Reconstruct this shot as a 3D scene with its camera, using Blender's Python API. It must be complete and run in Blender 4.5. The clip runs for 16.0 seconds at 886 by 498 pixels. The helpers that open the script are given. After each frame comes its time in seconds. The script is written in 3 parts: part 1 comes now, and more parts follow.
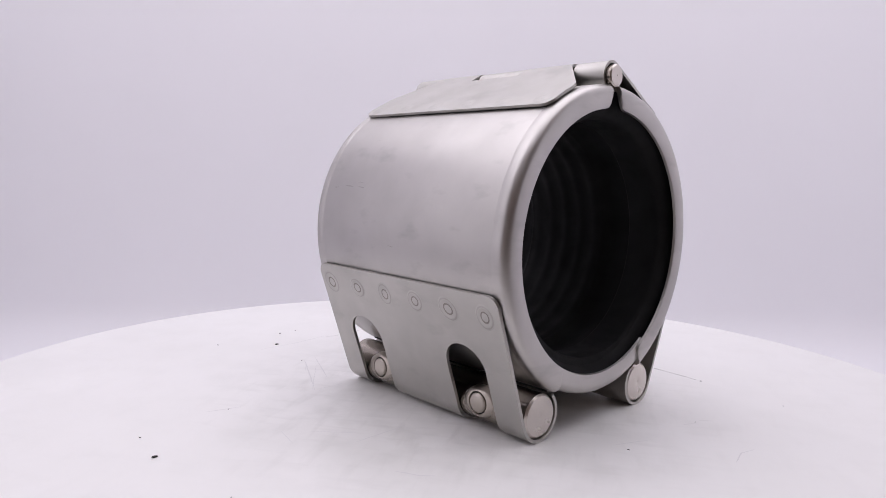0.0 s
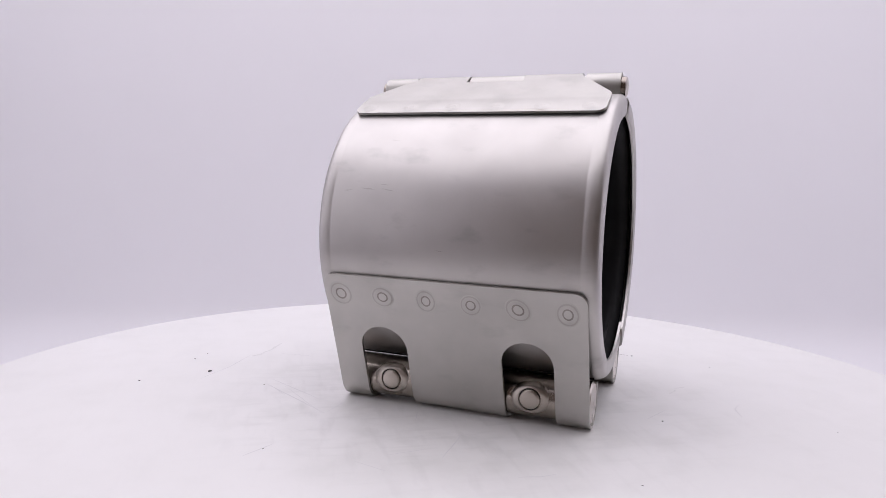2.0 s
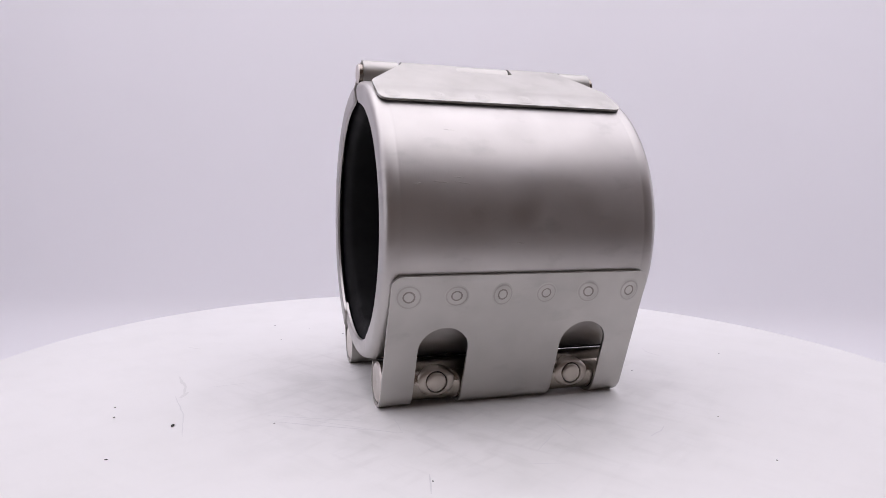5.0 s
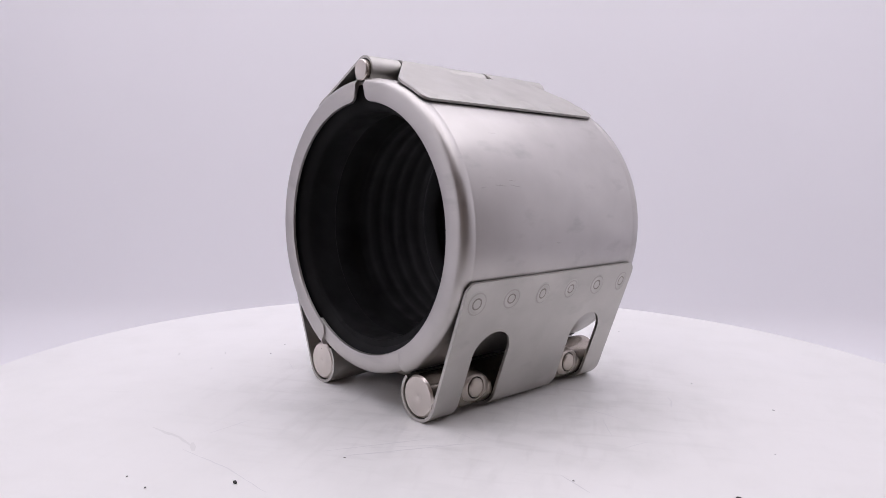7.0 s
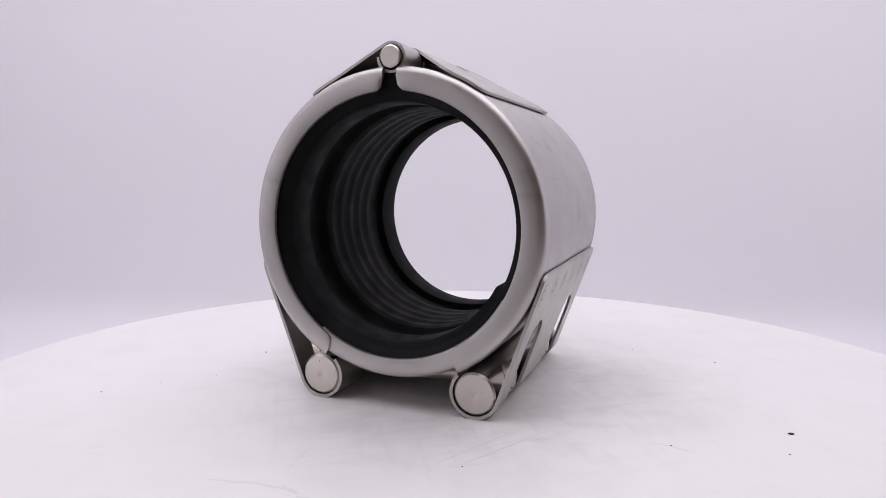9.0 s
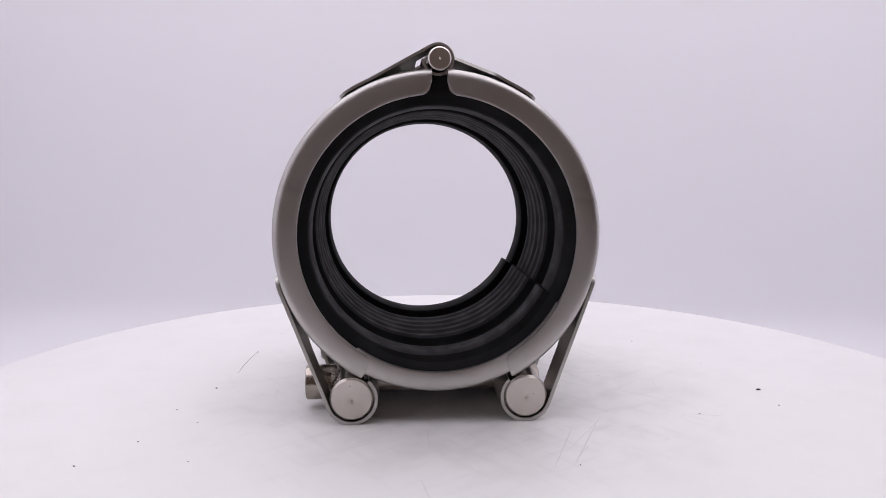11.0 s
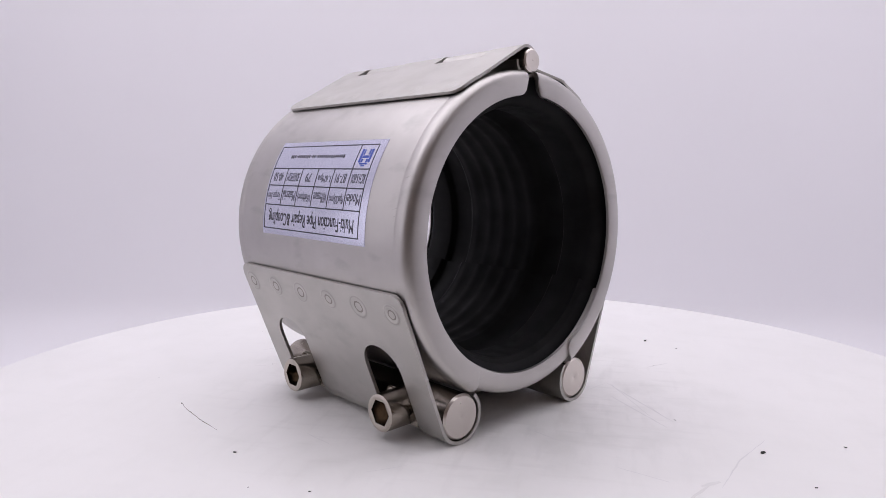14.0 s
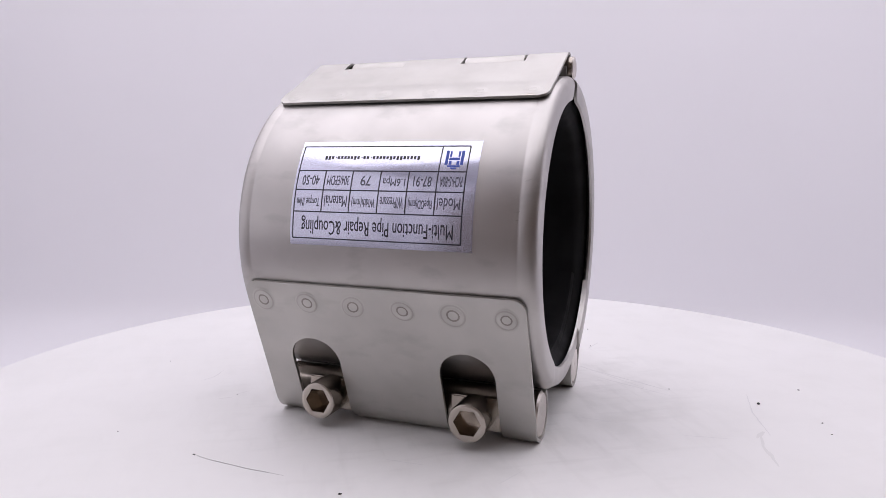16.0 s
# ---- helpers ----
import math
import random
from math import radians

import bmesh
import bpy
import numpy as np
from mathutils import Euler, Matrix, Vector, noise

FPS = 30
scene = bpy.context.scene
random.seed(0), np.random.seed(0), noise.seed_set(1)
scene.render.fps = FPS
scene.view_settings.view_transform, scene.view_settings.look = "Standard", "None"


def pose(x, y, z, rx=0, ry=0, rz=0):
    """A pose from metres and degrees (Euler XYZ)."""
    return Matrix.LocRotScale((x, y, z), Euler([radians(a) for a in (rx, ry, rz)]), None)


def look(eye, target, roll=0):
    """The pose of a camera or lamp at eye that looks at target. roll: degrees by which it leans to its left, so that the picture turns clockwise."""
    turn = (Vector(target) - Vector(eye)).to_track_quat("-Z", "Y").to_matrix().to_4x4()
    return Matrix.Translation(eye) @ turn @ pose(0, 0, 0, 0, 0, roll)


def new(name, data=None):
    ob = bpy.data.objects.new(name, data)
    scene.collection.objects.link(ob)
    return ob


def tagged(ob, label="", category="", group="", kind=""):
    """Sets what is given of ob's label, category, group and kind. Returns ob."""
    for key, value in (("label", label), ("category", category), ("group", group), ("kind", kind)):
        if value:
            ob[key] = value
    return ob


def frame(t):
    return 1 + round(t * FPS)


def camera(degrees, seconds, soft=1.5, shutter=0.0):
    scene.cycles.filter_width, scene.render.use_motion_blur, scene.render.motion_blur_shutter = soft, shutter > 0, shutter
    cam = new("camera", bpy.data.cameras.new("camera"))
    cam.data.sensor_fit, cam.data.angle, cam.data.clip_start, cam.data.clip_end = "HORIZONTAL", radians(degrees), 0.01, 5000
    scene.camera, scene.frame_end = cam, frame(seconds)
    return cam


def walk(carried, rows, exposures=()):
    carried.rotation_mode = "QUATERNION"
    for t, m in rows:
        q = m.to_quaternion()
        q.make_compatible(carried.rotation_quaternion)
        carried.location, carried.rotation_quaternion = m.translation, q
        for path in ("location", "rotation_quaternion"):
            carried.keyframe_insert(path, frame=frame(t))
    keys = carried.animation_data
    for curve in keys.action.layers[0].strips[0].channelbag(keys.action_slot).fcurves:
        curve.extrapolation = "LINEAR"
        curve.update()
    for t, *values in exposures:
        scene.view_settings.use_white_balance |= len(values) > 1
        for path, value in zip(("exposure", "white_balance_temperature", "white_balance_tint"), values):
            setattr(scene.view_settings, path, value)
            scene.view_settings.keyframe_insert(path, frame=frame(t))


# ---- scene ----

# camera on a slightly unsteady stand beside the turntable
SPAN = 0.26                       # metres from the lens to the turntable's axis
EYE = (-0.00925, -SPAN, 0.08301)
STEPS = [0.5 * i for i in range(33)]
SEEN = [t for t in STEPS if t <= 4.0 or 6.5 <= t <= 9.0 or t >= 11.5]
TURN_OFF = [0.058, 0.112, 0.200, 0.151, -0.094, -0.226, -0.029, 0.139, 0.053, -0.067, -0.187, -0.113, -0.207,
            -0.305, -0.158, -0.271, -0.166, 0.127, 0.162, 0.210, 0.038, 0.185, 0.127, 0.148, 0.115]
NOD = [0.343, 0.376, 0.049, 0.182, 0.465, 0.712, 0.497, -0.043, -0.222, -0.410, -0.071, -0.292, -0.640,
       -0.858, -0.630, -0.052, -0.253, -0.708, -0.686, -0.372, -0.201, -0.283, -0.479, -0.415, -0.103]
SWAY = [-0.336, -0.378, -0.376, -0.169, -0.037, 0.074, 0.282, 0.336, 0.316, 0.195, 0.247, 0.208, 0.215,
        0.204, 0.192, -0.097, -0.251, -0.336, -0.238, -0.014, 0.003, -0.015, -0.010, -0.021, 0.008]


def at_time(values, t):
    return float(np.interp(t, SEEN, values))


cam = camera(66.10, 16.0, soft=0.85)
walk(cam, [(t, pose(*EYE, 90 - 6.717 + at_time(NOD, t), 0, at_time(SWAY, t)) @ pose(0, 0, 0, 0, 0, 0.871)) for t in STEPS])


def table_angle(t):
    """Degrees by which the turntable has turned."""
    return 12.8867 * (t - 8) + at_time(TURN_OFF, t)


# ---- light: a white photo tent with a lit panel in its roof ----
world = bpy.data.worlds.new("world")
scene.world = world
world.use_nodes = True
world.node_tree.nodes["Background"].inputs[0].default_value = (0.9, 0.9, 1.0, 1)
world.node_tree.nodes["Background"].inputs[1].default_value = 0.05
scene.view_settings.exposure = 0.0


def area_lamp(name, place, target, sx, sy, watts, colour):
    lamp = bpy.data.lights.new(name, "AREA")
    lamp.shape, lamp.size, lamp.size_y, lamp.energy, lamp.color = "RECTANGLE", sx, sy, watts, colour
    ob = new(name, lamp)
    ob.matrix_world = look(place, target)
    return ob


LAMP = (1.0, 0.958, 1.035)
area_lamp("roof_lamp", (-0.02, 0.06, 0.78), (-0.02, 0.06, 0), 1.36, 0.95, 6.7, LAMP)
# added fill from both sides, set to balance backdrop and steel reflections
area_lamp("side_fill", (-0.69, -0.30, 0.36), (0, -0.30, 0.36), 0.76, 0.75, 0.85, LAMP)
area_lamp("side_fill", (0.69, 0.18, 0.36), (0, 0.18, 0.36), 0.64, 0.75, 0.45, LAMP)


# ---- materials ----
def material(name, colour, rough=0.5, metal=0.0):
    m = bpy.data.materials.new(name)
    m.use_nodes = True
    b = m.node_tree.nodes["Principled BSDF"]
    b.inputs["Base Color"].default_value = (*colour, 1)
    b.inputs["Roughness"].default_value = rough
    b.inputs["Metallic"].default_value = metal
    return m, m.node_tree, b


def noise_node(tree, scale, detail=4.0, stretch=(1, 1, 1), kind="Object"):
    co = tree.nodes.new("ShaderNodeTexCoord")
    mp = tree.nodes.new("ShaderNodeMapping")
    mp.inputs["Scale"].default_value = stretch
    n = tree.nodes.new("ShaderNodeTexNoise")
    n.inputs["Scale"].default_value, n.inputs["Detail"].default_value = scale, detail
    tree.links.new(co.outputs[kind], mp.inputs[0])
    tree.links.new(mp.outputs[0], n.inputs["Vector"])
    return n.outputs["Fac"]


def ramp(tree, fac, a, b, lo=0.3, hi=0.7):
    r = tree.nodes.new("ShaderNodeMapRange")
    r.inputs["From Min"].default_value, r.inputs["From Max"].default_value = lo, hi
    r.inputs["To Min"].default_value, r.inputs["To Max"].default_value = a, b
    tree.links.new(fac, r.inputs["Value"])
    return r.outputs[0]


def mix_colour(tree, fac, a, b):
    m = tree.nodes.new("ShaderNodeMix")
    m.data_type = "RGBA"
    m.inputs["A"].default_value, m.inputs["B"].default_value = (*a, 1), (*b, 1)
    tree.links.new(fac, m.inputs["Factor"])
    return m.outputs["Result"]


def bump(tree, bsdf, fac, strength, distance):
    n = tree.nodes.new("ShaderNodeBump")
    n.inputs["Strength"].default_value, n.inputs["Distance"].default_value = strength, distance
    tree.links.new(fac, n.inputs["Height"])
    tree.links.new(n.outputs[0], bsdf.inputs["Normal"])


def steel(name, a, b, r0, r1, grain=0.15, stretch=(1, 1, 1), smears=0.1):
    """Satin stainless steel: cloudy tone, fine grain."""
    m, tree, bs = material(name, a, r0, 1.0)
    cloud = mix_colour(tree, ramp(tree, noise_node(tree, 45), 0, 1), a, b)
    smear = ramp(tree, noise_node(tree, 70, 8, (1, 0.5, 2.2)), 0.0, smears, 0.58, 0.76)      # handling marks
    mix = tree.nodes.new("ShaderNodeMix")
    mix.data_type = "RGBA"
    tree.links.new(smear, mix.inputs["Factor"])
    tree.links.new(cloud, mix.inputs["A"])
    mix.inputs["B"].default_value = (*[c * 0.62 for c in b], 1)
    tree.links.new(mix.outputs["Result"], bs.inputs["Base Color"])
    tree.links.new(ramp(tree, noise_node(tree, 90, 6), r0, r1), bs.inputs["Roughness"])
    bump(tree, bs, noise_node(tree, 2500, 3, stretch), grain, 0.00003)
    return m


STEEL = steel("satin_steel", (0.522, 0.504, 0.487), (0.475, 0.459, 0.444), 0.37, 0.46, 0.25, (1, 0.06, 0.06), 0.42)
PLATE = steel("matt_steel", (0.505, 0.492, 0.467), (0.455, 0.443, 0.420), 0.40, 0.50, 0.2, smears=0.3)
PIN = steel("turned_steel", (0.66, 0.61, 0.57), (0.58, 0.54, 0.50), 0.26, 0.36, 0.3)
BOLT = steel("bolt_steel", (0.41, 0.37, 0.325), (0.32, 0.285, 0.25), 0.18, 0.28, 0.15)
GROUND = steel("ground_steel", (0.52, 0.475, 0.425), (0.43, 0.39, 0.345), 0.30, 0.42, 0.25)
SOCKET = steel("recess_steel", (0.46, 0.40, 0.335), (0.35, 0.305, 0.255), 0.14, 0.22, 0.15)
WELD = steel("weld_steel", (0.31, 0.285, 0.265), (0.25, 0.23, 0.215), 0.45, 0.58, 0.3)
HALO = steel("dull_steel", (0.43, 0.412, 0.39), (0.385, 0.37, 0.35), 0.42, 0.52, 0.2)
RUBBER, _t, _b = material("black_rubber", (0.012, 0.012, 0.012), 0.5)
_t.links.new(ramp(_t, noise_node(_t, 150), 0.55, 0.75), _b.inputs["Roughness"])
_b.inputs["Specular IOR Level"].default_value = 0.09
_t.links.new(mix_colour(_t, ramp(_t, noise_node(_t, 60), 0, 1), (0.009, 0.009, 0.0095), (0.017, 0.017, 0.018)), _b.inputs["Base Color"])
TABLE, _t, _b = material("white_laminate", (0.78, 0.775, 0.765), 0.42)
_clean = mix_colour(_t, ramp(_t, noise_node(_t, 9, 6), 0, 1), (0.775, 0.768, 0.757), (0.805, 0.797, 0.79))
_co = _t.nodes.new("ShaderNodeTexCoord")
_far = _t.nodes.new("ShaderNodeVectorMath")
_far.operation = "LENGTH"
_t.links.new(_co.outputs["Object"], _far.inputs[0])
_central = ramp(_t, _far.outputs["Value"], 1.0, 0.12, 0.045, 0.105)         # marks strongest near the middle
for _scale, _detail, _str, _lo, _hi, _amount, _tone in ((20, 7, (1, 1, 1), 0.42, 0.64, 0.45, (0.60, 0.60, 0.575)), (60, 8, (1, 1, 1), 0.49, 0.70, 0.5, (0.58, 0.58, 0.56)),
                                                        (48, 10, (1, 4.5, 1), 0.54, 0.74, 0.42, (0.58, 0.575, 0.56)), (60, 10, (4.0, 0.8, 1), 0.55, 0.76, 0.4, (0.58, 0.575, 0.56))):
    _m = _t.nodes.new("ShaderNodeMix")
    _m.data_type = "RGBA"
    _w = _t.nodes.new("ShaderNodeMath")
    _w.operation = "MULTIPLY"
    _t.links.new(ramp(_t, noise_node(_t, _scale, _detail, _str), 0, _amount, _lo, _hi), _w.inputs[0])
    _t.links.new(_central, _w.inputs[1])
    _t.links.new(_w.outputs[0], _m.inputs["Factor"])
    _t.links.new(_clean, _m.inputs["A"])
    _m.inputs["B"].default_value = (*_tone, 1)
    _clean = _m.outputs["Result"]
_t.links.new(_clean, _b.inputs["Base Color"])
_t.links.new(ramp(_t, noise_node(_t, 30), 0.36, 0.5), _b.inputs["Roughness"])
CLOTH, _t, _b = material("white_cloth", (0.78, 0.77, 0.80), 0.9)
_t.links.new(mix_colour(_t, ramp(_t, noise_node(_t, 3, 3), 0, 1), (0.83, 0.82, 0.85), (0.85, 0.84, 0.87)), _b.inputs["Base Color"])
# dimness of the tent's sides put into the colour, darker than CLOTH
SIDE, _t, _b = material("dimmed_side", (0.5, 0.5, 0.52), 0.9)
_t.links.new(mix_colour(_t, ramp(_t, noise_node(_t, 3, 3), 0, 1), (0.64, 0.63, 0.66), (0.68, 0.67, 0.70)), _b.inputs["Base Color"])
ROOM, _t, _b = material("grey_curtain", (0.20, 0.18, 0.17), 0.9)
_t.links.new(mix_colour(_t, ramp(_t, noise_node(_t, 4, 3), 0, 1), (0.12, 0.088, 0.068), (0.145, 0.108, 0.084)), _b.inputs["Base Color"])
GRIME, _, _ = material("grime", (0.03, 0.028, 0.027), 0.8)
HAIR, _, _ = material("brown_hair", (0.17, 0.155, 0.14), 0.6)
STAIN, _, _ = material("stain", (0.71, 0.705, 0.695), 0.6)
SCUFF, _, _ = material("scuff", (0.69, 0.685, 0.685), 0.6)
PAPER, _t, _b = material("silver_paper", (0.64, 0.652, 0.79), 0.14, 0.76)
_t.links.new(ramp(_t, noise_node(_t, 60), 0.10, 0.18), _b.inputs["Roughness"])
GREY_INK, _, _ = material("grey_ink", (0.09, 0.09, 0.12), 0.45)
INK, _, _ = material("black_ink", (0.02, 0.02, 0.03), 0.4)
# near-black that stands in for shade in narrow joints
SHADE, _, _ = material("joint_shade", (0.02, 0.017, 0.015), 0.5)
BLUE, _, _ = material("blue_ink", (0.05, 0.10, 0.50), 0.4)


# ---- mesh helpers; measures of the coupling are in millimetres ----
MM = 0.001


def part(name, bm, mat, parent, label="", smooth=40.0):
    mesh = bpy.data.meshes.new(name)
    bmesh.ops.recalc_face_normals(bm, faces=bm.faces)
    for f in bm.faces:
        f.smooth = True
    for e in bm.edges:
        e.smooth = e.is_manifold and e.calc_face_angle(0.0) < radians(smooth)
    bm.to_mesh(mesh)
    bm.free()
    mesh.materials.append(mat)
    ob = new(name, mesh)
    ob.parent = parent
    if label:
        tagged(ob, label)
    return ob


def share(ob, parent, m):
    """Another object on the mesh of ob."""
    twin = new(ob.name.split(".")[0], ob.data)
    twin.parent, twin.matrix_basis = parent, m
    return twin


def lathe(profile, segments=48, closed=False, bm=None, m=Matrix()):
    """Turns (along, radius) pairs about the x axis."""
    bm = bm or bmesh.new()
    rings = []
    for a, r in profile:
        if r < 1e-6:
            rings.append([bm.verts.new(m @ (Vector((a, 0, 0)) * MM))])
        else:
            rings.append([bm.verts.new(m @ (Vector((a, r * math.cos(2 * math.pi * k / segments), r * math.sin(2 * math.pi * k / segments))) * MM))
                          for k in range(segments)])
    pairs = list(zip(rings, rings[1:])) + ([(rings[-1], rings[0])] if closed else [])
    for p, q in pairs:
        for k in range(segments):
            j = (k + 1) % segments
            if len(p) == 1 and len(q) == 1:
                continue
            if len(p) == 1:
                bm.faces.new((p[0], q[k], q[j]))
            elif len(q) == 1:
                bm.faces.new((p[k], p[j], q[0]))
            else:
                bm.faces.new((p[k], p[j], q[j], q[k]))
    return bm


def sweep(profile_at, a0, a1, steps, zc):
    """Sweeps a closed (along, radius) profile, which may change with the angle, about the coupling's axis from a0 to a1 degrees."""
    bm = bmesh.new()
    rows = []
    for k in range(steps + 1):
        a = a0 + (a1 - a0) * k / steps
        c, s = math.cos(radians(a)), math.sin(radians(a))
        rows.append([bm.verts.new(Vector((u, -r * c, zc + r * s)) * MM) for u, r in profile_at(a)])
    n = len(rows[0])
    for p, q in zip(rows, rows[1:]):
        for k in range(n):
            j = (k + 1) % n
            bm.faces.new((p[k], p[j], q[j], q[k]))
    bm.faces.new(rows[0])
    bm.faces.new(rows[-1])
    return bm


def sheet(stations, cuts, present, thick, side=-1):
    """A bent sheet. stations: (v, z, normal v, normal z) along its section; cuts(i): the u of all cuts at station i, ascending;
    present(i, k): whether the strip k between cuts k and k + 1 is there from station i to i + 1. side: -1 where v points to -y."""
    bm = bmesh.new()
    top, low = {}, {}
    sub = 3

    def vert(i, k, store, off):
        key = (i, k)
        if key not in store:
            v, z, nv, nz = stations[i]
            cs = cuts(i)
            j, f = divmod(k, sub)
            u = cs[j] if f == 0 else cs[j] + (cs[j + 1] - cs[j]) * f / sub
            store[key] = bm.verts.new(Vector((u, side * (v + nv * off), z + nz * off)) * MM)
        return store[key]
    cells = set()
    for i in range(len(stations) - 1):
        c0, c1 = cuts(i), cuts(i + 1)
        for k in range(len(c0) - 1):
            if present(i, k) and max(c0[k + 1] - c0[k], c1[k + 1] - c1[k]) > 1e-6:
                cells.update((i, k * sub + f) for f in range(sub))
    h = thick / 2
    for i, k in sorted(cells):
        q = [(i, k), (i, k + 1), (i + 1, k + 1), (i + 1, k)]
        a = [vert(*c, top, h) for c in q]
        b = [vert(*c, low, -h) for c in q]
        bm.faces.new(a)
        bm.faces.new(b[::-1])
        for e0, e1, nb in ((0, 1, (i - 1, k)), (1, 2, (i, k + 1)), (2, 3, (i + 1, k)), (3, 0, (i, k - 1))):
            if nb not in cells:
                bm.faces.new((a[e1], a[e0], b[e0], b[e1]))
    bmesh.ops.remove_doubles(bm, verts=bm.verts, dist=1e-7)
    return bm


def loop_path(zc, big, pin, small, start, wrap, hold=None, line_step=1.2):
    """Section of a strap that lies on the shell (centre (0, zc), radius big) from the polar angle start, leaves it on the outer tangent
    towards the pin, and wraps round it by that many degrees; all on the v > 0 side. Clockwise when wrap is negative."""
    pv, pz = pin
    d = math.hypot(pv, pz - zc)
    line = math.degrees(math.atan2(pz - zc, pv))
    swing = math.degrees(math.acos((big - small) / d))
    leave = hold if hold is not None else line + (swing if wrap < 0 else -swing)
    out = []
    n = max(2, int(abs(leave - start) / 1.0))
    for k in range(n):
        a = radians(start + (leave - start) * k / n)
        out.append((big * math.cos(a), zc + big * math.sin(a), math.cos(a), math.sin(a)))
    nv, nz = math.cos(radians(leave)), math.sin(radians(leave))
    p0, p1 = Vector((big * nv, zc + big * nz)), Vector((pv + small * nv, pz + small * nz))
    if hold is not None:                                  # bends up to the knuckle after the arc
        gap = Vector((pv, pz)) - p0
        leave = math.degrees(math.atan2(gap.y, gap.x) - math.asin(small / gap.length)) - 90
        nv, nz = math.cos(radians(leave)), math.sin(radians(leave))
        p1 = Vector((pv + small * nv, pz + small * nz))
    n = max(2, int((p1 - p0).length / line_step))
    for k in range(n):
        p = p0.lerp(p1, k / n)
        out.append((p.x, p.y, nv, nz))
    n = int(abs(wrap) / 8)
    for k in range(n + 1):
        a = radians(leave + wrap * k / n)
        out.append((pv + small * math.cos(a), pz + small * math.sin(a), math.cos(a), math.sin(a)))
    return out


def lengths(st):
    d = [0.0]
    for a, b in zip(st, st[1:]):
        d.append(d[-1] + math.hypot(b[0] - a[0], b[1] - a[1]))
    return d


# ---- the tent ----
def box_wall(name, lo, hi, mat, label):
    bm = bmesh.new()
    bmesh.ops.create_cube(bm, size=1.0)
    for v in bm.verts:
        v.co = Vector([l + (h - l) * (c + 0.5) for l, h, c in zip(lo, hi, v.co)])
    return tagged(part(name, bm, mat, None), label, "wall", kind="structure")


def backdrop():
    """White sweep: floor, cove and back wall in one sheet with thickness."""
    line = [(-0.24 + 0.12 * k, -0.145) for k in range(6)]
    line += [(0.47 + 0.07 * math.sin(radians(a)), -0.075 - 0.07 * math.cos(radians(a))) for a in range(0, 91, 10)]
    line += [(0.54, -0.01 + 0.0795 * k) for k in range(0, 11)]
    bm = bmesh.new()
    rows = [[bm.verts.new((-0.695 + 0.139 * k, y, z)) for k in range(11)] for y, z in line]
    for p, q in zip(rows, rows[1:]):
        for k in range(10):
            bm.faces.new((p[k], p[k + 1], q[k + 1], q[k]))
    return tagged(part("backdrop", bm, CLOTH, None), "plain white seamless backdrop of a photo tent", "backdrop", kind="structure")


backdrop()
box_wall("wall_west", (-0.72, -0.72, -0.146), (-0.70, 0.56, 0.79), SIDE, "unseen tent side, coloured grey to dim its reflection in the steel")
box_wall("wall_east", (0.70, -0.16, -0.146), (0.72, 0.56, 0.79), SIDE, "unseen tent side, coloured grey to dim its reflection in the steel")
# added reflector out of view: lightens the shell's front-left reflections
box_wall("wall_southwest", (-0.72, -0.74, -0.146), (-0.60, -0.72, 0.79), CLOTH, "unseen white panel added to brighten the steel from the front left")
box_wall("wall_southeast", (0.70, -0.72, -0.146), (0.72, -0.16, 0.79), ROOM, "dim wall of the room before the tent")
box_wall("wall_south", (-0.60, -0.74, -0.146), (0.72, -0.72, 0.79), ROOM, "dim grey curtain behind the camera")
tagged(box_wall("floor", (-0.72, -0.72, -0.165), (0.72, 0.56, -0.1465), ROOM, "dark bench top under the tent"), "", "floor")
tagged(box_wall("ceiling", (-0.72, -0.74, 0.79), (0.72, 0.56, 0.81), CLOTH, "white cloth roof of a photo tent"), "", "ceiling")


# ---- turntable ----
TABLE_R = 0.1988
DECK = -2.29                      # height of the turntable's top in millimetres


def turntable():
    thing = new("turntable")
    tagged(thing, "round white laminate turntable with scuffs and dirt specks", "turntable")
    r = TABLE_R * 1000
    bm = lathe([(0, 0), (0, r - 1.5), (-0.5, r - 0.4), (-1.5, r), (-16.5, r), (-17.5, r - 0.4), (-18, r - 1.5), (-18, 0)], 160, m=pose(0, 0, DECK * MM, 0, -90, 0))
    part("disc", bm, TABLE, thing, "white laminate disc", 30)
    bm = lathe([(-18.2, 0), (-18.2, 90), (-20, 95), (-142, 95), (-143, 92), (-143, 0)], 96, m=pose(0, 0, DECK * MM, 0, -90, 0))
    part("base", bm, TABLE, thing, "white round base", 30)
    marks(thing)
    return thing


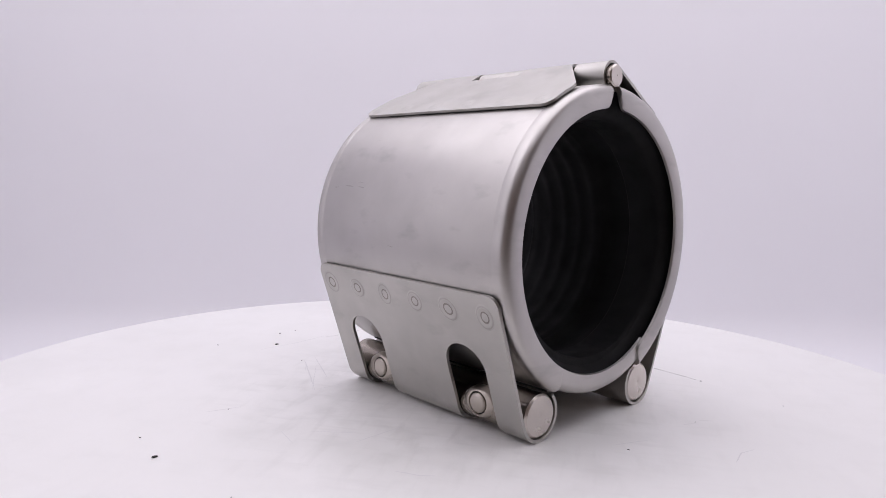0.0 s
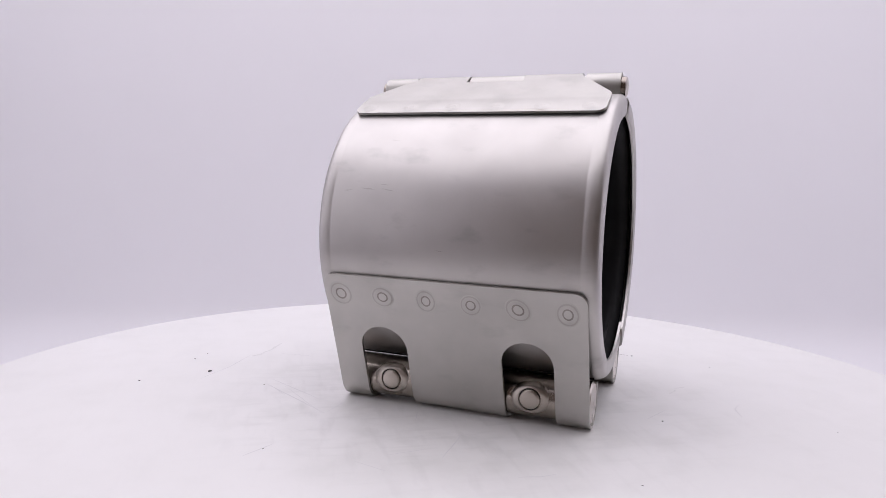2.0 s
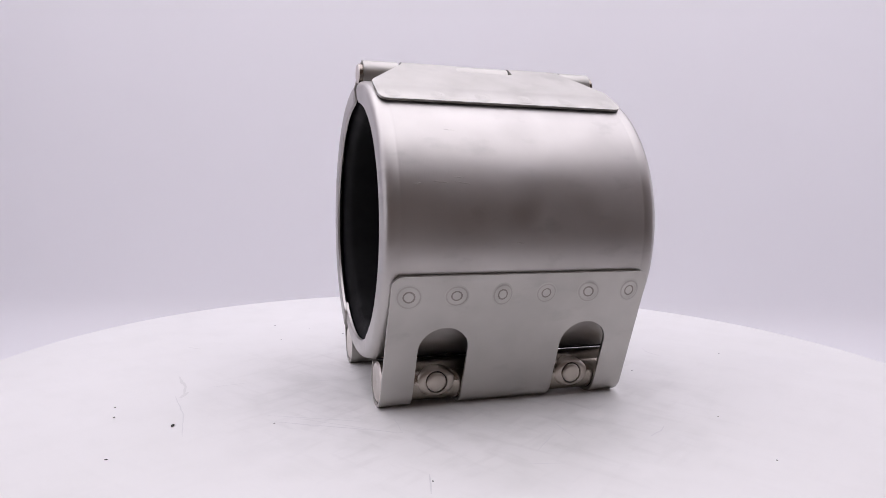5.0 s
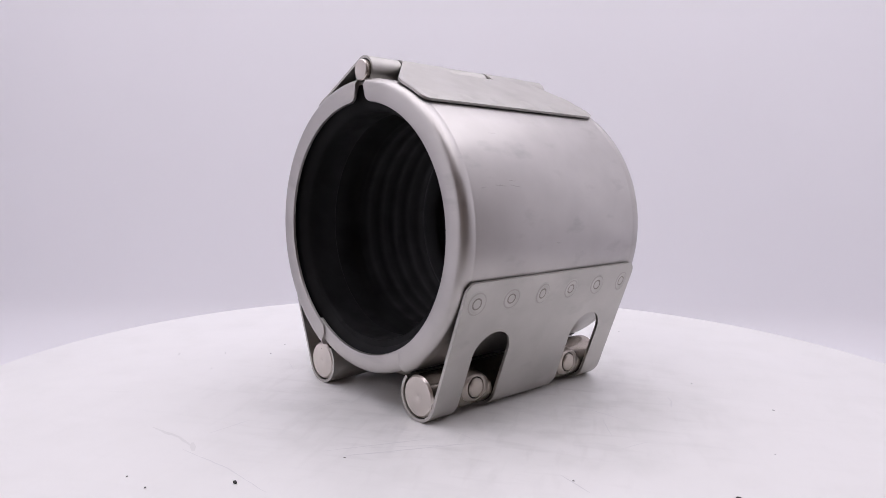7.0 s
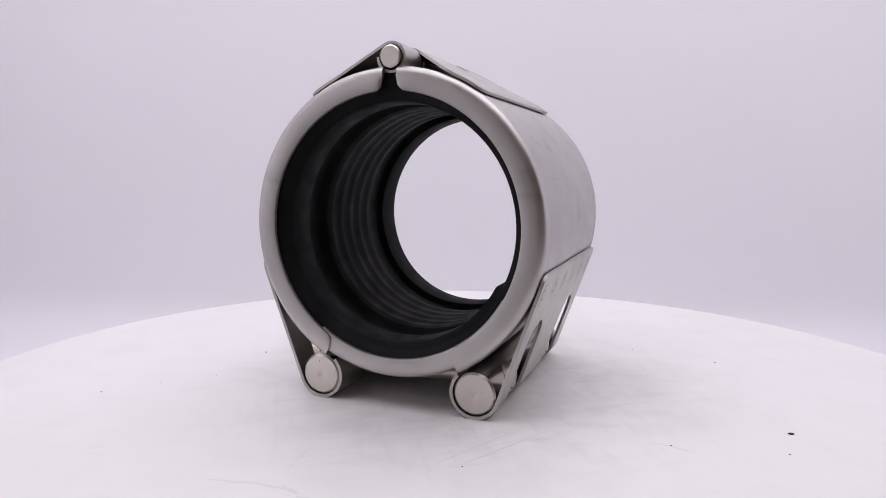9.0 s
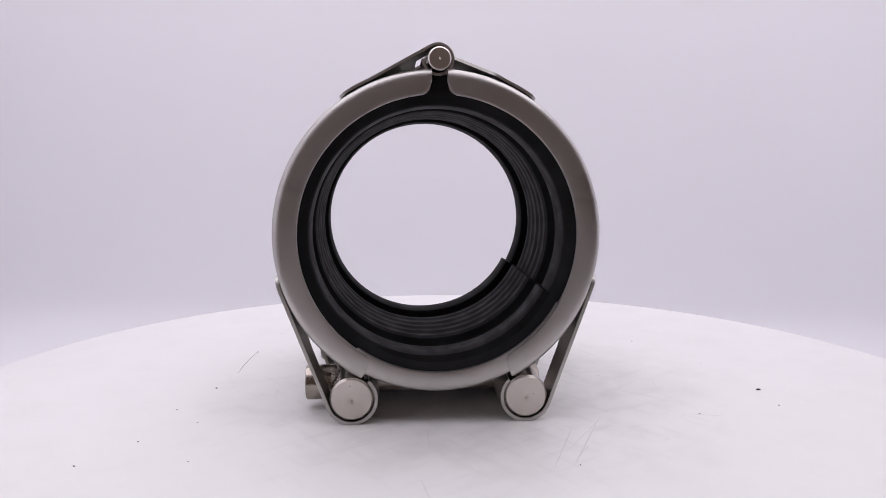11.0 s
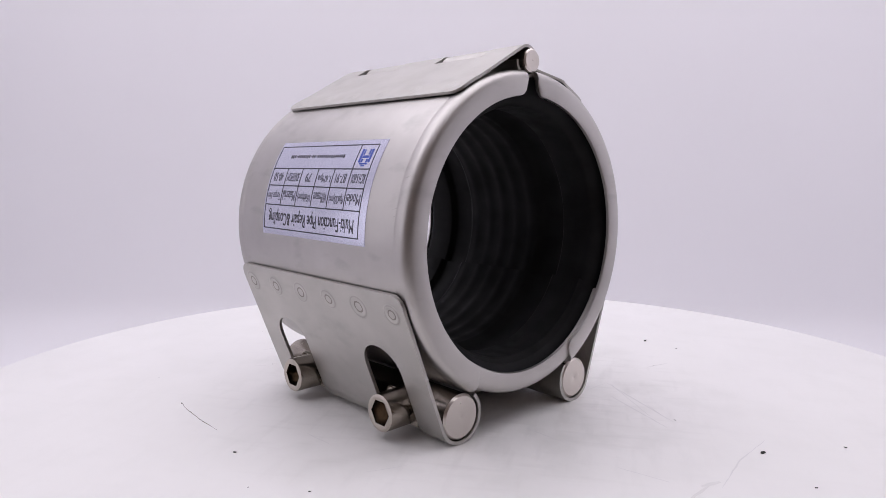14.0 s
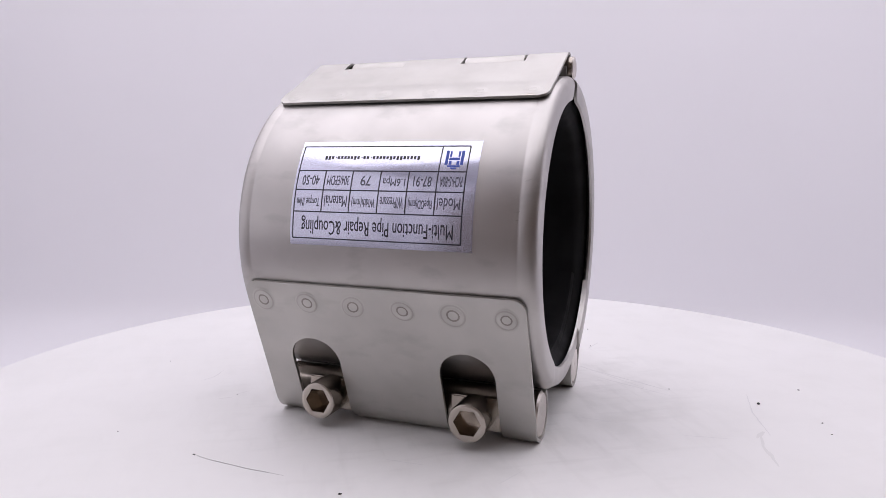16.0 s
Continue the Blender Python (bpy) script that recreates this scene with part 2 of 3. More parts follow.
def ribbon(points, width, z):
    """A thin flat streak along points, tapered at both ends."""
    bm = bmesh.new()
    fine = []
    for p, q in zip(points, points[1:]):
        n = max(2, int(math.dist(p, q) / 2.5))
        fine += [(p[0] + (q[0] - p[0]) * k / n, p[1] + (q[1] - p[1]) * k / n) for k in range(n)]
    fine.append(points[-1])
    rows = []
    for k, p in enumerate(fine):
        a, b = fine[max(0, k - 1)], fine[min(len(fine) - 1, k + 1)]
        way = Vector((b[0] - a[0], b[1] - a[1])).normalized()
        f = math.sin(math.pi * (k + 0.4) / (len(fine) - 0.2)) ** 0.5
        w = width * 0.5 * f * random.uniform(0.55, 1.2)
        o = Vector((-way.y, way.x))
        c = Vector(p) + o * random.uniform(-0.12, 0.12)
        rows.append([bm.verts.new(Vector((*(c + o * w * e), z + h)) * MM) for e, h in ((-1, 0), (0, 0.03), (1, 0))])
    for p, q in zip(rows, rows[1:]):
        for j in (0, 1):
            bm.faces.new((p[j], p[j + 1], q[j + 1], q[j]))
    return bm


def chip(x, y, size, z):
    """An uneven crumb of dirt."""
    bm = bmesh.new()
    bmesh.ops.create_icosphere(bm, subdivisions=2, radius=1.0)
    turn = Matrix.Rotation(random.uniform(0, 3.1), 3, "Z")
    for v in bm.verts:
        k = 1 + 0.45 * noise.noise(v.co * 1.6 + Vector((x, y, 0)))
        c = turn @ Vector((v.co.x * size * 0.62 * k, v.co.y * size * 0.34 * k, (v.co.z + 0.7) * size * 0.2))
        v.co = (Vector((x, y, z)) + c) * MM
    return bm


def marks(thing):
    z = DECK + 0.02
    for x, y, size in ((87.0, -74.0, 2.5), (-43.0, -99.8, 2.6), (75.5, -87.5, 1.1), (-33.0, -125.5, 1.3), (-78.5, 55.0, 1.5), (41.0, 62.3, 1.1),
                       (112.0, 3.0, 1.0), (87.0, 29.2, 0.8), (-73.0, -104.0, 0.9), (-64.0, -108.5, 1.2), (44.6, -74.7, 0.9), (-96.6, 23.0, 1.0),
                       (-21.0, -76.8, 0.9), (-116.5, 18.0, 0.9), (-135.6, 10.5, 1.2), (-44.3, 95.6, 1.3), (8.5, 86.5, 0.8), (-98.0, 40.0, 0.7),
                       (-109.0, -6.0, 0.7), (60.0, 118.0, 0.7), (-20.0, 122.0, 0.8), (103.0, -40.0, 0.6)):
        part("dirt_speck", chip(x, y, size * 0.62, z), GRIME, thing, "black crumb of dirt" if size > 3 else "")
    part("hair", ribbon([(-44.3, 95.3), (-49.0, 90.6), (-53.0, 85.5), (-58.8, 77.5), (-64.0, 69.5)], 0.36, z), HAIR, thing, "thin dark hair lying on the disc")
    for line, w in (([(-28.6, -73.8), (-1.0, -56.2)], 0.6), ([(-22.4, -76.0), (15.5, -54.6)], 0.6), ([(-18.2, -68.5), (15.0, -55.8)], 0.35), ([(19.3, -22.0), (27.4, -24.4)], 0.5),
                    ([(41.2, -11.0), (50.0, -16.0), (59.5, -21.8)], 0.55), ([(49.0, -80.6), (41.0, -71.9)], 0.6), ([(55.2, -38.7), (52.1, -23.8)], 0.4),
                    ([(-39.2, -28.1), (-50.0, -43.1)], 0.5), ([(-7.5, -68.7), (-20.6, -74.4)], 0.4), ([(76.2, -3.5), (77.0, 3.0), (75.9, 8.0)], 0.7),
                    ([(-85.5, -72.1), (-76.0, -76.0), (-68.1, -81.2)], 1.6), ([(-69.6, -83.8), (-50.0, -92.0), (-32.5, -102.6)], 0.5), ([(5.3, 93.1), (6.3, 88.0)], 0.9),
                    ([(-69.4, -70.4), (-63.0, -56.8)], 0.4), ([(29.0, 101.6), (33.0, 97.0), (41.5, 94.0)], 0.5), ([(12.2, 82.1), (9.0, 87.0)], 0.9), ([(4.8, -47.4), (14.2, -54.0)], 0.4),
                    ([(-70.0, -78.5), (-66.0, -84.0)], 2.0), ([(-128.0, -44.0), (-121.0, -42.0)], 1.0), ([(-89.6, -70.5), (-80.0, -75.0)], 1.2), ([(58.0, -48.0), (66.0, -40.0)], 0.35),
                    ([(-60.0, 40.0), (-66.0, 30.0)], 0.4), ([(-82.0, 12.0), (-75.0, 2.0)], 0.35), ([(30.0, 70.0), (38.0, 58.0)], 0.35)):
        part("smudge" if w >= 0.9 else "scratch", ribbon(line, w * 0.85, z), STAIN if w >= 0.9 else SCUFF, thing)


table = turntable()

# ---- pipe coupling: x along its axis, side a towards -y ----
ZC, RS, TS = 61.2, 53.1, 1.4
PIN_A, PIN_B, PIN_Z, PIN_R = 29.8, 28.5, 7.2, 7.3
HALF = 46.4
coupling = new("pipe_coupling")
tagged(coupling, "stainless steel pipe repair coupling with black rubber seal, on the turntable", "pipe coupling")


def shell_profile(rs, face, rin):
    """Closed section of the shell's sheet with both rolled-in ends."""
    bulge = [(-face + 6.4, rs), (-face + 5.9, rs - 0.07), (-face + 5.5, rs - 0.1), (-face + 5.1, rs - 0.07), (-face + 4.6, rs), (-face + 2.5, rs), (-face + 1.6, rs - 0.25), (-face + 0.85, rs - 0.75), (-face + 0.35, rs - 1.4), (-face + 0.1, rs - 2.1), (-face, rs - 2.8)]
    half_out = [(-face + 0.25, rin + 0.2), (-face, rin + 1.0)] + bulge[::-1]
    inner = [(-face + 6.0, rs - TS), (-face + 3.4, rs - TS), (-face + 2.2, rs - TS - 0.4), (-face + 1.7, rs - TS - 1.4), (-face + TS, rs - 4.1)]
    half_in = inner + [(-face + TS, rin + 0.7), (-face + TS - 0.3, rin)]
    right_out = [(-u, r) for u, r in half_out[::-1]]
    right_in = [(-u, r) for u, r in half_in[::-1]]
    return half_out + right_out + right_in + half_in


def rounded_rin(rin, a, ends, size=4.5, grow=4.0):
    for e in ends:
        d = abs(a - e) / size
        if d < 1:
            rin = max(rin, rin + grow * (1 - math.sqrt(max(0, 1 - (1 - d) ** 2))))
    return rin


def shells():
    part("shell", sweep(lambda a: shell_profile(RS, 49.2, rounded_rin(45.0, a, (87.2, -62.0))), -62, 87.2, 150, ZC), STEEL, coupling, "satin stainless half shell with rolled rims")
    part("shell", sweep(lambda a: shell_profile(RS, 49.2, rounded_rin(45.0, a, (92.8, 241.5))), 92.8, 241.5, 140, ZC), STEEL, coupling, "satin stainless half shell carrying the label")
    part("bridge_plate", sweep(lambda a: shell_profile(RS - 1.5, 48.3, 44.6), 234, 331, 80, ZC), STEEL, coupling, "thin steel bridge across the bottom gap")


def seal():
    groove = [(-31.2, 42.0), (-30.7, 42.4), (-30.3, 44.4), (-29.6, 44.9), (-22.0, 44.9), (-20.6, 44.4), (-18.6, 42.8)]
    prof = [(-46.3, 51.2), (-46.3, 46.2), (-45.8, 45.0), (-45.1, 43.9), (-44.2, 42.7), (-43.2, 42.1), (-42.0, 42.0)] + groove
    bore = []
    for k in range(73):
        u = -18 + 36 * k / 72
        bore.append((u, 42.4 - 0.38 * (0.5 + 0.5 * math.cos(2 * math.pi * u / 7.4)) ** 1.4))
    right = [(-u, r) for u, r in prof[::-1]]
    part("seal", lathe(prof + bore + right, 120, closed=True, m=Matrix.Translation((0, 0, ZC * MM))), RUBBER, coupling, "ribbed black rubber sealing sleeve", 60)

    def lap(a):
        f = min(1.0, max(0.0, (a + 150) / 75.0))
        t = 2.0 * f * f * (3 - 2 * f)
        t += 0.03
        low = [(-44.0, 47.2), (-44.0, 43.0), (-43.2, 42.1 - t), (-42.0, 42.0 - t)] + [(u, r - t) for u, r in groove]
        return low + [(u, r - t) for u, r in bore] + [(-u, r) for u, r in low[::-1]]
    part("seal_lap", sweep(lap, -149, -27, 110, ZC), RUBBER, coupling, "overlapping end of the rubber sleeve", 60)


def weld_mesh(parent, height, dark=True):
    """Ring mark of a spot weld: a flat button in a dark groove, and a low swollen ring round it."""
    prof = [(0.05, 0), (0.05, 1.4), (0.03, 1.65), (0.0, 1.85), (0.0, 2.05), (0.03, 2.25), (0.035, 2.6), (height * 0.5, 3.0), (height, 3.4), (height * 0.8, 3.75), (height * 0.25, 4.3), (-0.02, 4.9)]
    bm = lathe(prof, 32)
    ob = part("spot_weld", bm, PLATE, parent, "ring mark of a spot weld", 80)
    ob.data.materials.append(WELD)
    ob.data.materials.append(HALO)
    for f in ob.data.polygons:
        r = math.hypot(f.center.y, f.center.z) / MM
        if dark and 1.6 < r < 2.3:
            f.material_index = 1
        if dark and 3.7 < r < 4.3:
            f.material_index = 2
    return ob


def weld_pose(u, ang, side, r):
    a = radians(ang)
    m = Matrix.Translation(Vector((u, side * r * math.cos(a), ZC + r * math.sin(a))) * MM)
    n = Vector((0, side * math.cos(a), math.sin(a)))
    return m @ n.to_track_quat("X", "Z").to_matrix().to_4x4()


def clamp_plate(side, slots, name, weld_u):
    st = loop_path(ZC, RS + 0.95, (PIN_A if side < 0 else PIN_B, PIN_Z), PIN_R + 0.85, -14.0, -206)
    d = lengths(st)
    total = d[-1]
    s0 = next(x for x, q in zip(d, st) if q[1] < 30.3)      # top of the slots
    w = 8.9
    extra = [s0 + w * f for f in (0.01, 0.05, 0.12, 0.22, 0.35, 0.5, 0.7, 1.0)]

    def at(x):
        i = min(max(0, int(np.searchsorted(d, x)) - 1), len(st) - 2)
        f = (x - d[i]) / (d[i + 1] - d[i])
        q = [a + (b - a) * f for a, b in zip(st[i], st[i + 1])]
        n = math.hypot(q[2], q[3])
        return (q[0], q[1], q[2] / n, q[3] / n)
    start = [0.0, 0.15, 0.5, 1.0, 1.8, 2.8, 4.0]
    xs = sorted(set(start + extra + [x for x in d if x > 4.2 and all(abs(x - e) > 0.25 for e in extra)]))
    sts = [at(x) for x in xs]
    end = total - 14.75

    def cuts(i):
        x = xs[i]
        edge = HALF
        if x < 4.0:
            edge -= 4.0 * (1 - math.sqrt(max(0, 1 - (1 - x / 4.0) ** 2)))
        h = 0.0
        if s0 < x < end:
            y = min(1.0, (x - s0) / w)
            h = w * math.sqrt(max(0, 1 - (1 - y) ** 2))
        a, b = slots
        return [-edge, a - h, a + h, b - h, b + h, edge]

    def present(i, k):
        return not (k in (1, 3) and s0 - 0.01 <= xs[i] < end)
    ob = part(name, sheet(sts, cuts, present, 1.1, side), PLATE, coupling, "welded steel clamp strap with two arched slots")
    spot = min(sts, key=lambda q: abs(q[1] + q[3] * 0.55 - 41.2))

    def place(u):
        n = Vector((0, side * spot[2], spot[3]))
        p = Vector((u, side * spot[0], spot[1])) + n * 0.555
        return Matrix.Translation(p * MM) @ n.to_track_quat("X", "Z").to_matrix().to_4x4()
    def worn(u):
        """Each weld sits a little askew, its ring pressed oval."""
        k = random.uniform(0.78, 1.0)
        return place(u + random.uniform(-0.3, 0.3)) @ Matrix.Rotation(random.uniform(0, 6), 4, "X") @ Matrix.Diagonal((random.uniform(0.6, 1.1), k, k * random.uniform(0.86, 1.0), 1))
    first = weld_mesh(ob, 0.22)
    first.matrix_basis = worn(weld_u[0])
    for u in weld_u[1:]:
        share(first, ob, worn(u))
    return ob


def hinge_plate(side, name, lo, hi, knuckles, cut_ends, label):
    st = loop_path(ZC, RS + 0.95, (0.4, 117.2), 4.7, 54.6, 300, hold=66.0)
    d = lengths(st)
    xs = sorted(set([0.0, 0.12, 0.4, 0.9, 1.6, 2.5, 3.5] + [x for x in d if x > 3.8]))

    def at(x):
        i = min(max(0, int(np.searchsorted(d, x)) - 1), len(st) - 2)
        f = (x - d[i]) / (d[i + 1] - d[i])
        q = [a + (b - a) * f for a, b in zip(st[i], st[i + 1])]
        n = math.hypot(q[2], q[3])
        return (q[0], q[1], q[2] / n, q[3] / n)
    sts = [at(x) for x in xs]
    knuckle_from = next(x for x, q in zip(xs, sts) if q[0] < 7.0)
    full, meet = 15.0, knuckle_from + 4.5

    def cuts(i):
        x = xs[i]
        a, b = lo, hi
        if x < 3.5:
            t = 3.5 * (1 - math.sqrt(max(0, 1 - (1 - x / 3.5) ** 2)))
            a, b = a + t, b - t
        if cut_ends and x > full:
            f = min(1.0, (x - full) / (meet - full))
            a, b = a + (knuckles[0][0] - a) * f, b + (knuckles[-1][1] - b) * f
        c = [a]
        for k0, k1 in knuckles:
            c += [max(a, k0), min(b, k1)]
        if cut_ends:                                      # the slanted ends run on round the outer knuckles
            c[1], c[-1] = a, b
        return c + [b]

    def present(i, k):
        return xs[i] < knuckle_from or k % 2 == 1
    ob = part(name, sheet(sts, cuts, present, 0.9, side), PLATE, coupling, label)
    first = weld_mesh(ob, 0.05, False)
    us = [lo + 5.5 + (hi - lo - 11) * k / 5 for k in range(6)]
    first.matrix_basis = weld_pose(us[0], 58.8, side, RS + 1.41) @ Matrix.Diagonal((1, 0.62, 0.62, 1))
    for u in us[1:]:
        share(first, ob, weld_pose(u, 58.8, side, RS + 1.41) @ Matrix.Diagonal((1, 0.62, 0.62, 1)))
    return ob


def rod(name, v, z, r, half, side, label):
    b = min(0.7, r * 0.12)
    prof = [(-half + 0.2, 0), (-half + 0.15, r * 0.05), (-half, r * 0.1), (-half + 0.03, r * 0.4), (-half, r * 0.55), (-half, r - b), (-half + b, r), (half - b, r), (half, r - b), (half, r * 0.55), (half - 0.03, r * 0.4), (half, r * 0.1), (half - 0.15, r * 0.05), (half - 0.2, 0)]
    ob = part(name, lathe(prof, 48, m=Matrix.Translation((0, side * v * MM, z * MM))), PIN, coupling, label)
    ob.data.materials.append(BOLT)
    for f in ob.data.polygons:
        if abs(f.center.x) < (half - b) * MM * 0.5:
            f.material_index = 1                    # darker barrel: the slots' shade put into its colour
    return ob


def bolt(a, b):
    """Socket-head screw from its head face a to its tip b."""
    a, b = Vector(a), Vector(b)
    way = (b - a).normalized()
    m = Matrix.Translation(a * MM) @ way.to_track_quat("X", "Z").to_matrix().to_4x4()
    length = (b - a).length
    bm = lathe([(8.6, 0), (7.1, 3.7), (7.0, 4.45)], 6, m=m)
    n = 48
    hexa = [Vector((0.25, 4.4 * math.cos(2 * math.pi * k / 6), 4.4 * math.sin(2 * math.pi * k / 6))) for k in range(6)]
    lip = []
    for k in range(n):
        f = k / n * 6
        i = int(f) % 6
        lip.append(hexa[i].lerp(hexa[(i + 1) % 6], f - int(f)))
    ring_a = [bm.verts.new(m @ (p * MM)) for p in lip]
    ring_b = [bm.verts.new(m @ (Vector((7.1, p.y, p.z)) * MM)) for p in lip]
    ring_c = [bm.verts.new(m @ (Vector((0.0, 4.85 * math.cos(2 * math.pi * k / n), 4.85 * math.sin(2 * math.pi * k / n))) * MM)) for k in range(n)]
    for k in range(n):
        j = (k + 1) % n
        bm.faces.new((ring_a[k], ring_a[j], ring_b[j], ring_b[k]))
        bm.faces.new((ring_c[k], ring_c[j], ring_a[j], ring_a[k]))
    lathe([(0.0, 4.85), (0.0, 5.5), (0.25, 5.95), (0.9, 6.15), (10.2, 6.15), (10.8, 5.8), (10.8, 3.7)], n, bm=bm, m=m)
    bmesh.ops.remove_doubles(bm, verts=bm.verts, dist=1e-6)
    head = part("bolt", bm, BOLT, coupling, "socket-head clamping screw with a hexagon recess", 30)
    head.data.materials.append(GROUND)
    head.data.materials.append(SOCKET)
    back = m.inverted()
    for f in head.data.polygons:
        c = back @ f.center / MM
        r = math.hypot(c.y, c.z)
        if c.x < 0.3 and r > 3.5:
            f.material_index = 1                    # turned front face
        elif r < 4.45 and c.x < 9:
            f.material_index = 2                    # smoother, browner recess
    part("shank", lathe([(10.8, 3.7), (length - 4.0, 3.7), (length - 3.9, 3.45), (length - 0.5, 3.42), (length - 0.1, 3.0), (length, 2.4), (length + 0.1, 0)], 32, m=m), GROUND, head)
    bm = bmesh.new()
    rings = []
    for a, ry, rz in ((length - 4.0, 7.6, 5.6), (length - 1.4, 7.0, 4.9), (length - 0.8, 6.2, 4.4), (length - 0.6, 4.0, 3.95), (length - 1.0, 3.8, 3.8)):
        rings.append([bm.verts.new(m @ (Vector((a, ry * math.cos(2 * math.pi * k / 40), rz * math.sin(2 * math.pi * k / 40))) * MM)) for k in range(40)])
    for p, q in zip(rings, rings[1:]):
        for k in range(40):
            bm.faces.new((p[k], p[(k + 1) % 40], q[(k + 1) % 40], q[k]))
    part("collar", bm, GROUND, head, "milled eye round the screw's end")
    # flat dark ring in place of the shade round the shank
    part("gap", lathe([(length - 1.2, 4.1), (length - 1.2, 3.2)], 32, m=m), SHADE, head, "dark ring for the shade in the gap round the screw")
    bm = bmesh.new()
    bmesh.ops.create_cube(bm, size=1.0)
    for v in bm.verts:
        v.co = m @ (Vector((10.6 + v.co.x * 2.6, v.co.y * 16.4, v.co.z * 10.6)) * MM)
    bmesh.ops.bevel(bm, geom=bm.edges[:], offset=0.0004, segments=2, affect="EDGES")
    part("seat", bm, BOLT, head, "milled flat under the screw's head")
    return head


shells()
seal()
A_W = [-40.4 + 16.16 * k for k in range(6)]
B_W = [-40.4 + 16.16 * k for k in range(6)]
clamp_plate(-1, (-26.3, 26.2), "clamp_strap", A_W)
clamp_plate(1, (-26.3, 26.2), "clamp_strap", B_W)
hinge_plate(-1, "hinge_plate", -46.6, 45.8, ((-32.2, -11.2), (11.2, 32.6)), True, "hinge leaf with slanted ends and two knuckles")
hinge_plate(1, "hinge_plate", -46.8, 46.6, ((-46.8, -33.4), (-10.8, 10.8), (34.0, 46.6)), False, "hinge leaf with three knuckles")
rod("hinge_pin", 0, 117.2, 3.7, 48.6, 1, "round steel hinge pin")
for _side, _pin in ((-1, PIN_A), (1, PIN_B)):
    # added dark rod: stands for the shade between strap and shell
    part("seam_shade", lathe([(-45.5, 0), (-45.5, 0.75), (45.5, 0.75), (45.5, 0)], 12, m=Matrix.Translation((0, _side * (_pin - 4.7) * MM, 14.7 * MM))), SHADE, coupling, "dark rod added for the shade where strap and shell meet")
rod("clamp_pin", PIN_A, PIN_Z, PIN_R, HALF - 0.1, -1, "thick steel cross pin in a strap loop")
rod("clamp_pin", PIN_B, PIN_Z, PIN_R, HALF - 0.1, 1, "thick steel cross pin in a strap loop")
bolt((24.9, 45.2, 7.8), (25.9, -38.1, 7.9))
bolt((-27.0, 45.4, 7.5), (-26.4, -38.1, 8.1))


# ---- label, upside down on the shell of side b ----
def on_shell(u, ang, r):
    a = radians(ang)
    return Vector((u, r * math.cos(a), ZC + r * math.sin(a))) * MM


L_LO, L_HI, L_TOP, L_BOT = -27.4, 27.6, 1.6, 33.4     # border: u range, angles (the text's foot is at the larger angle)
DEG = math.pi * (RS + 0.1) / 180                      # millimetres of arc in a degree


def curved_patch(u0, u1, a0, a1, r, thick):
    bm = bmesh.new()
    n = max(1, int(abs(a1 - a0) / 2))
    rows = [[(u, a0 + (a1 - a0) * k / n) for u in (u0, u1)] for k in range(n + 1)]
    top = [[bm.verts.new(on_shell(*p, r + thick)) for p in row] for row in rows]
    low = [[bm.verts.new(on_shell(*p, r)) for p in row] for row in rows]
    for k in range(n):
        bm.faces.new((top[k][0], top[k][1], top[k + 1][1], top[k + 1][0]))
        bm.faces.new((low[k][0], low[k + 1][0], low[k + 1][1], low[k][1]))
        for j in (0, 1):
            bm.faces.new((top[k][j], top[k + 1][j], low[k + 1][j], low[k][j]))
    for k in (0, n):
        bm.faces.new((top[k][0], top[k][1], low[k][1], low[k][0]))
    return bm


def text_on_label(words, u, v, width, height, parent, ink=INK):
    """Text whose centre lies u, v millimetres (right, up in the label's own reading) from the label's middle, fitted to width x height."""
    curve = bpy.data.curves.new("text", "FONT")
    curve.body, curve.align_x, curve.align_y, curve.resolution_u = words, "LEFT", "BOTTOM", 3
    tmp = bpy.data.objects.new("text", curve)
    scene.collection.objects.link(tmp)
    mesh = bpy.data.meshes.new_from_object(tmp.evaluated_get(bpy.context.evaluated_depsgraph_get()))
    bpy.data.objects.remove(tmp)
    co = np.array([v_.co[:] for v_ in mesh.vertices])
    lo, hi = co.min(0), co.max(0)
    mu, ma = (L_LO + L_HI) / 2, (L_TOP + L_BOT) / 2
    for vert, c in zip(mesh.vertices, co):
        x = u + ((c[0] - lo[0]) / (hi[0] - lo[0]) - 0.5) * width
        y = v + ((c[1] - lo[1]) / (hi[1] - lo[1]) - 0.5) * height
        vert.co = on_shell(mu + x, ma - y / DEG, RS + 0.19)
    mesh.materials.clear()
    mesh.materials.append(ink)
    ob = new("lettering", mesh)
    ob.parent = parent
    return ob


